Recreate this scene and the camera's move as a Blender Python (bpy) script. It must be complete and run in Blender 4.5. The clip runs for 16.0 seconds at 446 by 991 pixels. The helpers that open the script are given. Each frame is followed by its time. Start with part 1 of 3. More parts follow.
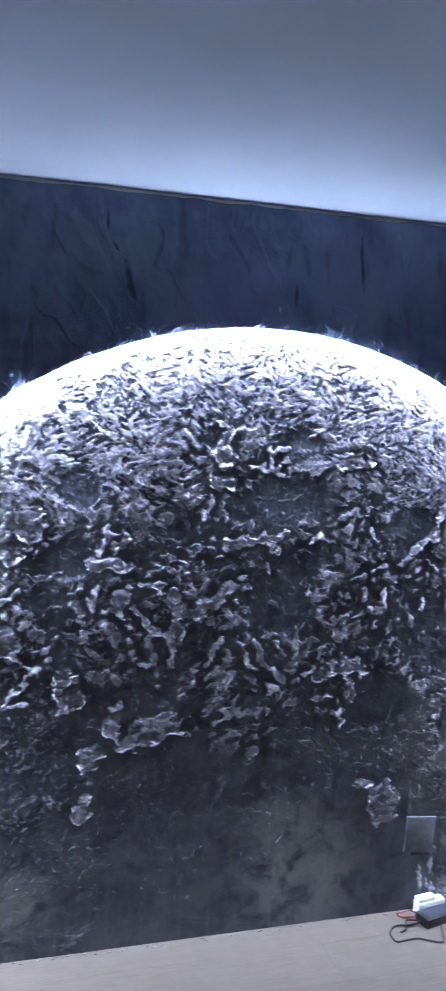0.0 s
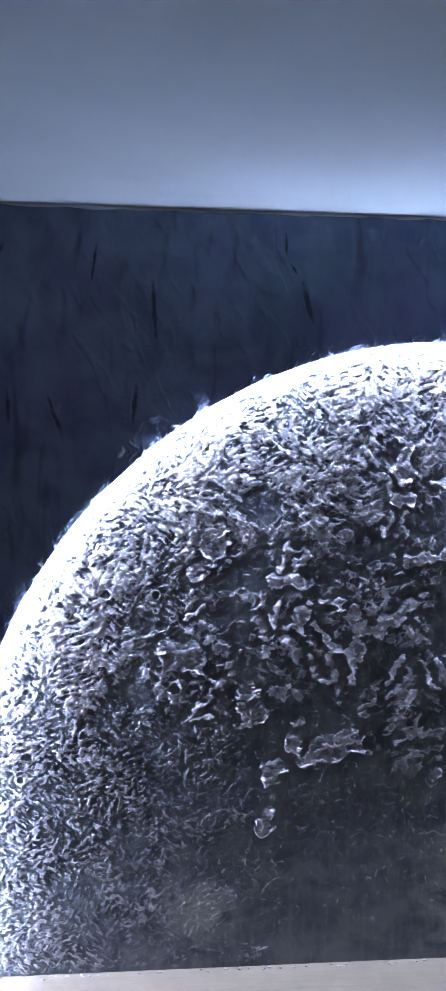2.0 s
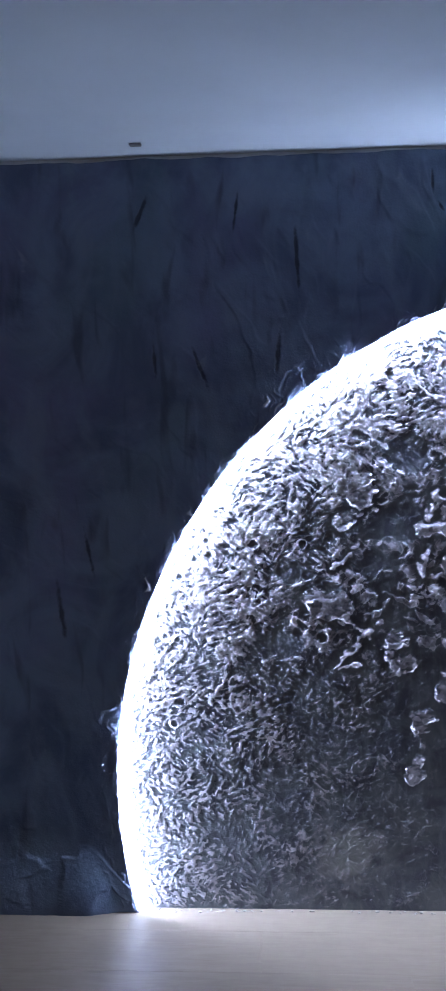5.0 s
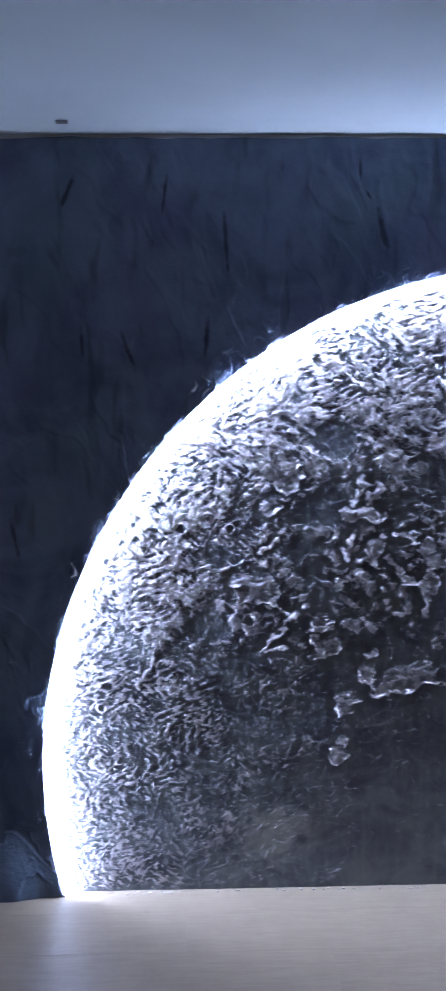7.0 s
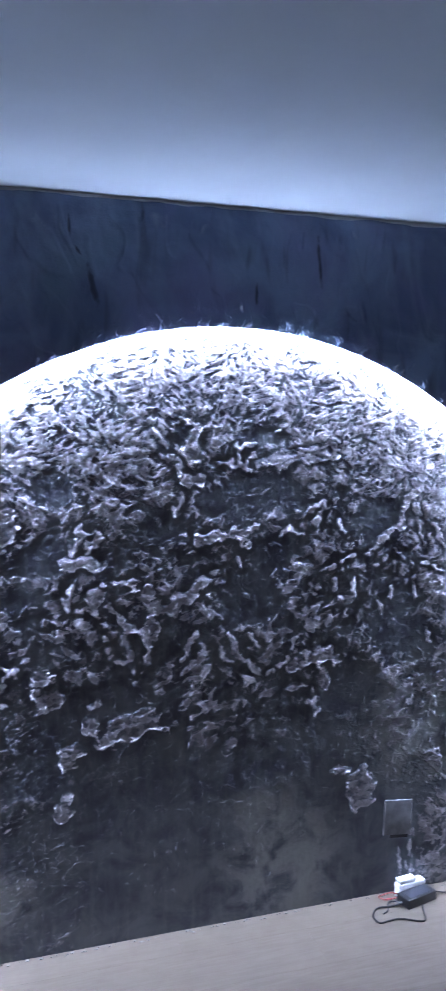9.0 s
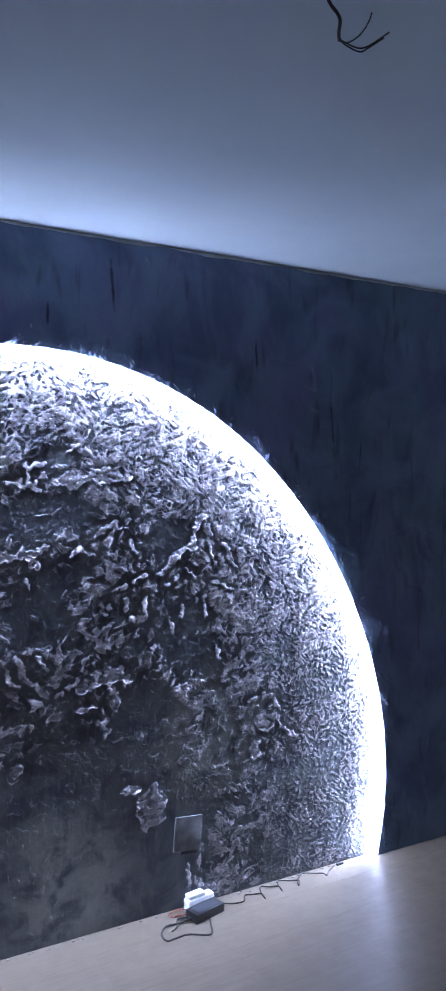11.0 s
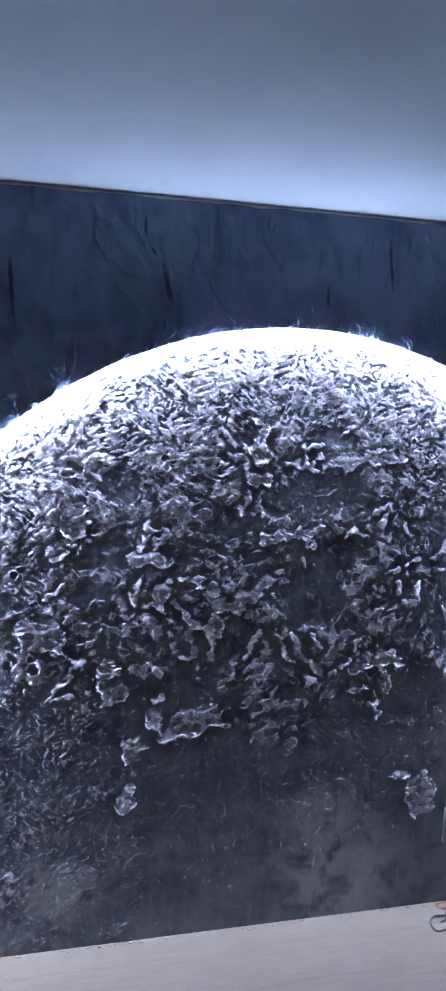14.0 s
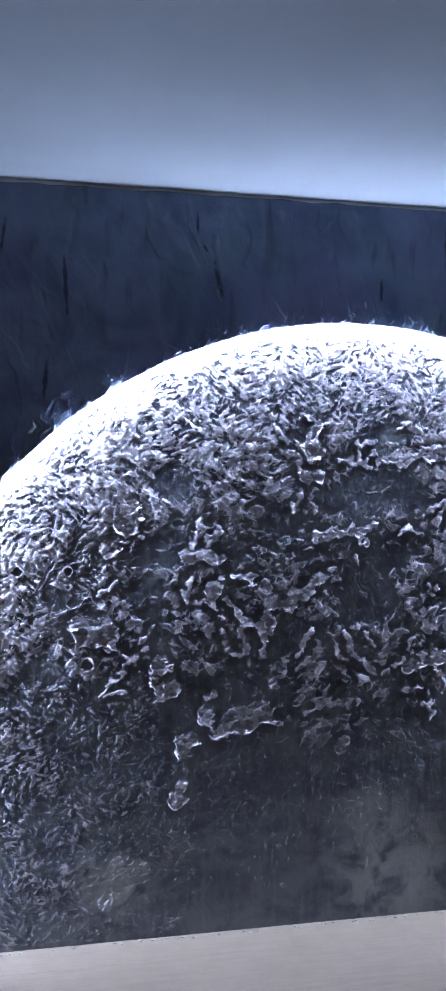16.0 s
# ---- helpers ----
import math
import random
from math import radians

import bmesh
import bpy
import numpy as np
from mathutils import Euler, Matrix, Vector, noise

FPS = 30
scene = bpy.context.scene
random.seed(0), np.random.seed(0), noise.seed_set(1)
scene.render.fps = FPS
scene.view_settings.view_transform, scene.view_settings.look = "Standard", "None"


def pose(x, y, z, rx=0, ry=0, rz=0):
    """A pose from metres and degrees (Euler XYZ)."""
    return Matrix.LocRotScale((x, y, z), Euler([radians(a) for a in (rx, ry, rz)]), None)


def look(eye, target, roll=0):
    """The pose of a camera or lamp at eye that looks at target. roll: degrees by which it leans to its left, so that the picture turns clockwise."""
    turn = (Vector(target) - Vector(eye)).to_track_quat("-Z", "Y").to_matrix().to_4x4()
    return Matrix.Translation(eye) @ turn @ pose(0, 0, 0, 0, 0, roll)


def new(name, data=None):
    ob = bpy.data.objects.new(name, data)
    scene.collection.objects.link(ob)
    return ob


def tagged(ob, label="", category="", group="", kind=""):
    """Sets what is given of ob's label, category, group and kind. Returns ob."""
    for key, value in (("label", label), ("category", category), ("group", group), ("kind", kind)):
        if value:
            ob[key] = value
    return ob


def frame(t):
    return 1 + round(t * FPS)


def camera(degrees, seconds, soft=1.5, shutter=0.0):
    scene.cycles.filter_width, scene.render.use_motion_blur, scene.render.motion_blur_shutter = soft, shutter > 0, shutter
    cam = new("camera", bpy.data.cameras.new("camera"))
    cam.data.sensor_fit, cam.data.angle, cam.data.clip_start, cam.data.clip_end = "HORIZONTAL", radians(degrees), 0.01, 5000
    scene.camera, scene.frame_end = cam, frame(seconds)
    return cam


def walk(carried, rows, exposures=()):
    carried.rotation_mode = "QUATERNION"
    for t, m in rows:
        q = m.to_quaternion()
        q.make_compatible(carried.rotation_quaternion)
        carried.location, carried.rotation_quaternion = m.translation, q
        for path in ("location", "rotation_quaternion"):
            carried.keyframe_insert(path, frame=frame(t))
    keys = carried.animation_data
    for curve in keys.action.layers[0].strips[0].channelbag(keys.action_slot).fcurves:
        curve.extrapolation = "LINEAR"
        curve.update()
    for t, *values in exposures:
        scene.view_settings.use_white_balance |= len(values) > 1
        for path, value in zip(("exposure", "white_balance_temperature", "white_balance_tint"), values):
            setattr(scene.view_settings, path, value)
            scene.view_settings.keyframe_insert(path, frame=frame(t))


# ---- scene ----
# Camera: seconds, eye (m), yaw to the left, pitch up, roll (degrees).
cam = camera(30.98, 16.0, soft=1.5, shutter=0.5)
ROWS = [
    (0, -0.1273, -0.0954, 1.6534, -15.11, -3.91, 1.83),
    (0.5, -0.1682, -0.0960, 1.6480, -11.51, -3.43, 1.51),
    (1, -0.1970, -0.0992, 1.6448, -8.89, -2.95, 1.19),
    (1.5, -0.2206, -0.1094, 1.6487, -6.83, -2.77, 0.70),
    (2, -0.2393, -0.1109, 1.6524, -4.76, -2.87, 0.54),
    (2.5, -0.2572, -0.1074, 1.6476, -3.10, -3.30, 0.39),
    (3, -0.2767, -0.1129, 1.6312, -1.68, -3.41, -0.05),
    (3.5, -0.2942, -0.1133, 1.6241, -1.09, -3.75, -0.45),
    (4, -0.3164, -0.1184, 1.6203, -0.63, -4.22, -0.73),
    (4.5, -0.3396, -0.1160, 1.6112, 0.78, -4.69, -1.04),
    (4.7, -0.3458, -0.1156, 1.6077, 1.87, -4.95, -1.05),
    (5.2, -0.3526, -0.1149, 1.6087, 3.62, -5.73, -1.11),
    (5.75, -0.3520, -0.1150, 1.6167, 4.74, -6.78, -0.90),
    (6.3, -0.3440, -0.1160, 1.6226, 3.85, -7.35, -0.61),
    (6.8, -0.3309, -0.1178, 1.6179, 0.34, -6.86, -0.45),
    (7, -0.3181, -0.1159, 1.6090, -1.33, -6.56, -0.36),
    (7.5, -0.2874, -0.1238, 1.5843, -6.84, -5.24, -0.35),
    (8, -0.2107, -0.1326, 1.6068, -10.45, -4.86, -0.26),
    (8.5, -0.1629, -0.1403, 1.6123, -13.54, -3.87, -0.28),
    (9, -0.1372, -0.1456, 1.6162, -17.21, -3.29, -0.25),
    (9.5, -0.1241, -0.1574, 1.6075, -21.55, -2.47, -0.15),
    (10, -0.0864, -0.1727, 1.6308, -24.71, -2.33, 0.36),
    (10.2, -0.0709, -0.1855, 1.6419, -25.76, -2.32, 0.47),
    (10.7, -0.0513, -0.1954, 1.6411, -28.46, -2.18, 0.75),
    (11.25, -0.0348, -0.2038, 1.6209, -30.14, -2.05, 0.77),
    (11.8, -0.0337, -0.2056, 1.5978, -29.55, -2.08, 0.69),
    (12.3, -0.0548, -0.1983, 1.5891, -26.22, -2.36, 0.69),
    (12.5, -0.0877, -0.1852, 1.5923, -24.10, -2.64, 0.95),
    (13, -0.1510, -0.1630, 1.5945, -19.34, -2.98, 0.80),
    (13.5, -0.1828, -0.1574, 1.5995, -15.74, -3.02, 0.94),
    (14, -0.2018, -0.1516, 1.5993, -13.76, -2.97, 0.96),
    (14.5, -0.2133, -0.1439, 1.5909, -12.14, -2.78, 1.02),
    (15, -0.2048, -0.1272, 1.5902, -11.26, -2.97, 1.03),
    (15.5, -0.2075, -0.1410, 1.5939, -10.71, -3.12, 0.77),
    (16, -0.2107, -0.1456, 1.6015, -10.28, -3.29, 0.71),
]
# Seconds, stops, white balance (kelvin, tint).
EXPOSURES = [(0, 0.0, 6450, 10), (3, 0.0, 6500, 10), (7.5, -0.03, 6450, 10), (9, -0.03, 6320, 11), (10, -0.05, 6230, 12), (12.5, -0.09, 6200, 12), (13.5, -0.03, 6300, 10), (14.5, 0.0, 6480, 10), (16, 0.0, 6500, 10)]
walk(cam, [(t, pose(x, y, z, 90 + pitch, 0, yaw) @ pose(0, 0, 0, 0, 0, roll)) for t, x, y, z, yaw, pitch, roll in ROWS], EXPOSURES)

# ---- the measures of the room (m) ----
WALL_Y, PANEL_Y, CEIL = 2.40, 2.37, 2.40
LEFT, RIGHT, BACK = -1.95, 3.35, -2.60
ARC_X, ARC_Z, ARC_R = 0.687, 0.425, 1.5490


def rim(theta):
    """The arch's radius: a hand-cut circle, a little uneven."""
    return (ARC_R - 0.0162 * np.cos(2 * theta) - 0.0113 * np.sin(2 * theta) + 0.0065 * np.cos(3 * theta)
            - 0.0183 * np.sin(3 * theta) + 0.0009 * np.cos(4 * theta) - 0.0072 * np.sin(4 * theta))


# ---- world and lights ----
world = bpy.data.worlds.new("world")
scene.world = world
world.use_nodes = True
sky = world.node_tree.nodes.new("ShaderNodeTexSky")
sky.sky_type = "NISHITA"
sky.sun_disc = False
sky.sun_elevation, sky.sun_rotation = radians(6), radians(150)
world.node_tree.links.new(sky.outputs[0], world.node_tree.nodes["Background"].inputs[0])
world.node_tree.nodes["Background"].inputs[1].default_value = 0.02

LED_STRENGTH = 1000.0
# fill lamp added out of view, for the room's soft ambient light
FILL_WATTS = 4.7
fill = bpy.data.lights.new("unseen_fill", "AREA")
fill.shape, fill.size, fill.size_y = "RECTANGLE", 1.7, 1.3
fill.energy, fill.color = FILL_WATTS, (1.0, 0.87, 0.95)
fill_ob = new("unseen_fill", fill)
fill_ob.matrix_world = look((0.7, BACK - 0.06, 1.55), (0.7, 0.0, 1.45))
scene.view_settings.exposure = 0.0


# ---- materials ----
class Nodes:
    """A short hand for a node material."""

    def __init__(self, name, rough=0.6, metal=0.0, spec=0.5):
        self.mat = bpy.data.materials.new(name)
        self.mat.use_nodes = True
        self.tree = self.mat.node_tree
        self.bsdf = self.tree.nodes["Principled BSDF"]
        self.bsdf.inputs["Roughness"].default_value = rough
        self.bsdf.inputs["Metallic"].default_value = metal
        self.bsdf.inputs["Specular IOR Level"].default_value = spec
        self.coord = self.tree.nodes.new("ShaderNodeTexCoord").outputs["Object"]

    def put(self, value, socket):
        if isinstance(value, bpy.types.NodeSocket):
            self.tree.links.new(value, socket)
        else:
            socket.default_value = value

    def scaled(self, x, y, z, spin=(0, 0, 0)):
        n = self.tree.nodes.new("ShaderNodeMapping")
        self.put(self.coord, n.inputs["Vector"])
        n.inputs["Scale"].default_value = (x, y, z)
        n.inputs["Rotation"].default_value = spin
        return n.outputs[0]

    def noise(self, scale, detail=4.0, rough=0.55, vector=None, warp=0.0):
        n = self.tree.nodes.new("ShaderNodeTexNoise")
        self.put(vector if vector is not None else self.coord, n.inputs["Vector"])
        n.inputs["Scale"].default_value, n.inputs["Detail"].default_value = scale, detail
        n.inputs["Roughness"].default_value, n.inputs["Distortion"].default_value = rough, warp
        return n.outputs["Fac"]

    def ramp(self, value, lo, hi, a=0.0, b=1.0):
        n = self.tree.nodes.new("ShaderNodeMapRange")
        n.interpolation_type = "SMOOTHSTEP"
        self.put(value, n.inputs["Value"])
        for key, v in (("From Min", lo), ("From Max", hi), ("To Min", a), ("To Max", b)):
            n.inputs[key].default_value = v
        return n.outputs[0]

    def math(self, op, a, b=0.0):
        n = self.tree.nodes.new("ShaderNodeMath")
        n.operation = op
        self.put(a, n.inputs[0])
        self.put(b, n.inputs[1])
        return n.outputs[0]

    def mix(self, fac, a, b):
        n = self.tree.nodes.new("ShaderNodeMix")
        n.data_type = "RGBA"
        self.put(fac, n.inputs["Factor"])
        for v, s in ((a, n.inputs["A"]), (b, n.inputs["B"])):
            self.put((*v, 1.0) if isinstance(v, tuple) else v, s)
        return n.outputs["Result"]

    def axis(self, k):
        n = self.tree.nodes.new("ShaderNodeSeparateXYZ")
        self.put(self.coord, n.inputs[0])
        return n.outputs[k]

    def slit(self, x, z, length, broad, lean, fray):
        """1 in a slit of the wall, 0 outside: half length and half width (m), lean in degrees."""
        n = self.tree.nodes.new("ShaderNodeMapping")
        n.vector_type = "TEXTURE"
        self.put(self.coord, n.inputs["Vector"])
        n.inputs["Location"].default_value = (x, 0.0, z)
        n.inputs["Rotation"].default_value = (0.0, radians(-lean), 0.0)
        n.inputs["Scale"].default_value = (broad, 1e5, length)
        d = self.tree.nodes.new("ShaderNodeVectorMath")
        d.operation = "LENGTH"
        self.put(n.outputs[0], d.inputs[0])
        return self.ramp(self.math("ADD", d.outputs["Value"], fray), 1.25, 0.35)

    def near(self, x, z, radius):
        """1 at a spot of the wall, 0 beyond the radius."""
        dx = self.math("SUBTRACT", self.axis(0), x)
        dz = self.math("SUBTRACT", self.axis(2), z)
        d = self.math("SQRT", self.math("ADD", self.math("MULTIPLY", dx, dx), self.math("MULTIPLY", dz, dz)))
        return self.ramp(d, 0.25 * radius, radius, 1.0, 0.0)

    def chance(self):
        return self.tree.nodes.new("ShaderNodeObjectInfo").outputs["Random"]

    def color(self, value):
        self.put((*value, 1.0) if isinstance(value, tuple) else value, self.bsdf.inputs["Base Color"])
        return self

    def bump(self, height, metres, strength=1.0):
        n = self.tree.nodes.new("ShaderNodeBump")
        n.inputs["Strength"].default_value, n.inputs["Distance"].default_value = strength, metres
        self.put(height, n.inputs["Height"])
        self.put(n.outputs[0], self.bsdf.inputs["Normal"])
        return self


def plaster_relief():
    m = Nodes("dark_relief_plaster", 0.55, 0.0, 0.3)
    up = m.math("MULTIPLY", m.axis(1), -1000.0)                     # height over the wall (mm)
    blotch = m.noise(9.0, 5.0, 0.62, warp=0.6)
    brush = m.noise(7.0, 5.0, 0.6, m.scaled(6.0, 1.0, 1.0))
    base = m.mix(m.ramp(blotch, 0.33, 0.68), (0.088, 0.098, 0.130), (0.172, 0.188, 0.208))
    base = m.mix(m.ramp(brush, 0.48, 0.72, 0.0, 0.35), base, (0.235, 0.250, 0.262))
    # paler rubbed places low on the wall
    pale = m.math("MAXIMUM", m.near(0.86, 0.19, 0.32), m.near(-0.09, 0.20, 0.17))
    pale = m.math("MAXIMUM", pale, m.near(1.38, 0.62, 0.34))
    pale = m.math("MAXIMUM", pale, m.near(0.80, 0.34, 0.20))
    pale = m.math("MULTIPLY", pale, m.ramp(blotch, 0.30, 0.58))
    base = m.mix(m.math("MULTIPLY", pale, m.ramp(m.noise(40.0, 5.0, 0.7), 0.3, 0.6, 0.65, 0.95)), base, (0.34, 0.36, 0.365))
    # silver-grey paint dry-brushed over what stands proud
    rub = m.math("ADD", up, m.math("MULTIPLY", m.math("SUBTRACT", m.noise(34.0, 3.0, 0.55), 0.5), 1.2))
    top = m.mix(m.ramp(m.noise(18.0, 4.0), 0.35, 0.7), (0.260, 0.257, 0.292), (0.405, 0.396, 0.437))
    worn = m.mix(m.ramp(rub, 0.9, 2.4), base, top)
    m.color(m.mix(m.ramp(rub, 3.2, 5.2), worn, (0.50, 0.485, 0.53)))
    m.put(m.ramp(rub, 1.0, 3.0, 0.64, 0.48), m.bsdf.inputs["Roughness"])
    # fine skin of the filler
    skin = m.noise(64.0, 2.0, 0.5, warp=0.8)
    m.bump(m.math("ADD", m.math("MULTIPLY", skin, m.ramp(up, 0.3, 1.6, 0.15, 1.0)), m.math("MULTIPLY", m.noise(210.0, 2.0), 0.22)), 0.0011)
    return m.mat


# Gouges of the trowel: x, z, half length, half width, lean (degrees).
GOUGES = [
    (-0.686, 1.790, 0.045, 0.008, 4), (-0.248, 2.085, 0.090, 0.008, 3), (-0.308, 1.800, 0.060, 0.010, -6), (-0.547, 1.768, 0.050, 0.008, 20),
    (-0.908, 1.186, 0.070, 0.009, 10), (-1.004, 1.006, 0.080, 0.011, 6), (0.985, 2.238, 0.090, 0.007, 5), (0.225, 2.120, 0.065, 0.012, 14),
    (0.154, 2.298, 0.030, 0.006, 2), (1.916, 1.824, 0.080, 0.007, 6), (2.061, 1.678, 0.060, 0.006, 0), (-0.720, 2.230, 0.055, 0.009, -24),
    (0.180, 2.225, 0.016, 0.006, 30), (0.760, 2.120, 0.035, 0.007, 0), (1.560, 2.060, 0.060, 0.007, 4), (-0.430, 2.230, 0.060, 0.006, -8),
]


def plaster_panel():
    m = Nodes("navy_trowelled_plaster", 0.62, 0.0, 0.4)
    cloud = m.noise(3.2, 5.0, 0.58, warp=0.8)
    hue = m.noise(2.4, 3.0, 0.5, m.scaled(1.0, 1.0, 0.7, (0, radians(20), 0)), 0.6)
    drag = m.noise(3.0, 4.0, 0.6, m.scaled(1.7, 1.0, 0.8, (0, radians(14), 0)), 0.9)
    cut = m.noise(3.0, 2.0, 0.5, m.scaled(6.0, 1.0, 1.1, (0, radians(-9), 0)), 0.5)
    base = m.mix(m.ramp(cloud, 0.34, 0.68), (0.062, 0.089, 0.158), (0.132, 0.180, 0.270))
    base = m.mix(m.ramp(hue, 0.50, 0.70, 0.0, 0.6), base, (0.122, 0.126, 0.236))          # violet coat
    base = m.mix(m.ramp(hue, 0.48, 0.32, 0.0, 0.5), base, (0.094, 0.158, 0.200))          # greener coat
    base = m.mix(m.ramp(drag, 0.46, 0.70, 0.0, 0.6), base, (0.142, 0.188, 0.262))
    base = m.mix(m.ramp(cut, 0.58, 0.73, 0.0, 0.5), base, (0.024, 0.030, 0.048))           # dark streaks in the colour, for the scrapes' shade
    up = m.math("MULTIPLY", m.axis(1), -1000.0)
    fray = m.math("MULTIPLY", m.math("SUBTRACT", m.noise(26.0, 3.0, 0.6), 0.5), 1.9)
    slits = 0.0
    for gx, gz, length, broad, lean in GOUGES:
        slits = m.math("MAXIMUM", m.slit(gx, gz, 1.1 * length, 0.85 * broad, lean, fray), slits)
    base = m.mix(m.math("MULTIPLY", slits, 0.85), base, (0.014, 0.019, 0.032))             # the gouges' shade, put into the colour as dark slits
    base = m.mix(m.math("MULTIPLY", m.ramp(up, 5.0, 10.0, 0.0, 0.8), m.ramp(m.axis(2), 0.25, 0.35)), base, (0.36, 0.40, 0.45))                # pale filler on the thrown-up ridges
    m.color(m.mix(m.ramp(m.noise(30.0, 4.0, 0.65), 0.62, 0.76, 0.0, 0.25), base, (0.17, 0.19, 0.23)))
    m.bump(m.math("ADD", m.noise(160.0, 3.0), m.math("SUBTRACT", m.math("MULTIPLY", m.noise(40.0, 3.0), 1.6), m.math("MULTIPLY", slits, 3.5))), 0.0009)
    return m.mat


def painted(name, tone, rough=0.75, mottling=0.06, grain=0.0004):
    m = Nodes(name, rough, 0.0, 0.35)
    dull = tuple(v * (1.0 - mottling) for v in tone)
    m.color(m.mix(m.ramp(m.noise(2.2, 5.0, 0.6, warp=0.4), 0.35, 0.65), dull, tone))
    m.bump(m.math("ADD", m.noise(70.0, 3.0), m.math("MULTIPLY", m.noise(9.0, 2.0), 2.0)), grain)
    return m.mat


def oak():
    m = Nodes("pale_oak_laminate", 0.42, 0.0, 0.45)
    grain = m.noise(9.0, 6.0, 0.62, m.scaled(0.7, 9.0, 9.0), 0.8)
    fine = m.noise(60.0, 3.0, 0.6, m.scaled(0.5, 8.0, 8.0))
    tone = m.mix(m.ramp(grain, 0.32, 0.68), (0.128, 0.104, 0.078), (0.156, 0.129, 0.100))
    tone = m.mix(m.ramp(fine, 0.50, 0.72, 0.0, 0.1), tone, (0.135, 0.098, 0.065))
    m.color(m.mix(m.math("MULTIPLY", m.chance(), 0.5), tone, (0.139, 0.116, 0.087)))
    m.put(m.ramp(m.noise(14.0, 3.0), 0.3, 0.7, 0.36, 0.52), m.bsdf.inputs["Roughness"])
    m.bump(fine, 0.00025)
    return m.mat


def plain(name, tone, rough=0.5, spec=0.5, wear=0.12, scale=60.0):
    m = Nodes(name, rough, 0.0, spec)
    dull = tuple(v * (1.0 - wear) for v in tone)
    m.color(m.mix(m.ramp(m.noise(scale, 4.0), 0.35, 0.65), dull, tone))
    m.bump(m.noise(scale * 6, 2.0), 0.0002)
    return m.mat


def glowing(name, tone, strength):
    m = Nodes(name, 0.4)
    m.color((0.8, 0.8, 0.8))
    m.put((*tone, 1.0), m.bsdf.inputs["Emission Color"])
    m.bsdf.inputs["Emission Strength"].default_value = strength
    return m.mat


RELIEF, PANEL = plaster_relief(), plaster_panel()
CEILING_PAINT = painted("white_ceiling_paint", (0.67, 0.775, 0.842), 0.8, 0.05)
WALL_PAINT = painted("pale_wall_paint", (0.50, 0.50, 0.50))
RAW_EDGE = painted("raw_grey_filler", (0.55, 0.57, 0.62), 0.85, 0.3, 0.001)
OAK = oak()
LED = glowing("cool_white_led", (0.61, 0.72, 1.05), LED_STRENGTH)
# weaker glow for the extra ribbon on the arch's lip
RIM_GLOW = glowing("led_rim_glow", (0.61, 0.72, 1.05), 0.17 * LED_STRENGTH)
SILICONE = plain("white_silicone", (0.75, 0.75, 0.75), 0.4)
GREY_PLATE = plain("grey_coated_plastic", (0.19, 0.192, 0.20), 0.8, 0.12, 0.3, 30.0)
WHITE_PLASTIC = plain("white_plastic", (0.80, 0.81, 0.82), 0.38)
BLACK_PLASTIC = plain("black_plastic", (0.012, 0.012, 0.014), 0.35, 0.5)
BLACK_RUBBER = plain("black_cable_rubber", (0.014, 0.014, 0.016), 0.5)
RED_RUBBER = plain("red_wire_rubber", (0.30, 0.07, 0.06), 0.5)
LABEL_GREY = plain("silver_label", (0.035, 0.038, 0.05), 0.35)
# for the floor's base and the shade slab under the socket cover
DARK_GREY = plain("dark_grey_matte", (0.030, 0.031, 0.036), 0.9)
CRUMB = plain("pale_plaster_crumb", (0.26, 0.25, 0.24), 0.9, 0.3, 0.3)


# ---- mesh helpers ----
def part(name, bm, material, parent=None, label=""):
    """Links a bmesh as one mesh object, under a thing or under a part."""
    data = bpy.data.meshes.new(name)
    bm.to_mesh(data)
    bm.free()
    data.materials.append(material)
    ob = new(name, data)
    if parent is not None:
        ob.parent = parent
    return tagged(ob, label)


def smooth(ob):
    ob.data.polygons.foreach_set("use_smooth", [True] * len(ob.data.polygons))
    return ob


def box(bm, size, centre, bevel=0.0, segments=2, turn=None):
    """A bevelled box, added to bm."""
    made = bmesh.ops.create_cube(bm, size=1.0)["verts"]
    m = Matrix.Translation(centre) @ (turn or Matrix()) @ Matrix.Diagonal((*size, 1.0))
    bmesh.ops.transform(bm, matrix=m, verts=made)
    if bevel:
        edges = list({e for v in made for e in v.link_edges})
        bmesh.ops.bevel(bm, geom=edges, offset=bevel, segments=segments, profile=0.6, affect="EDGES")
    return bm


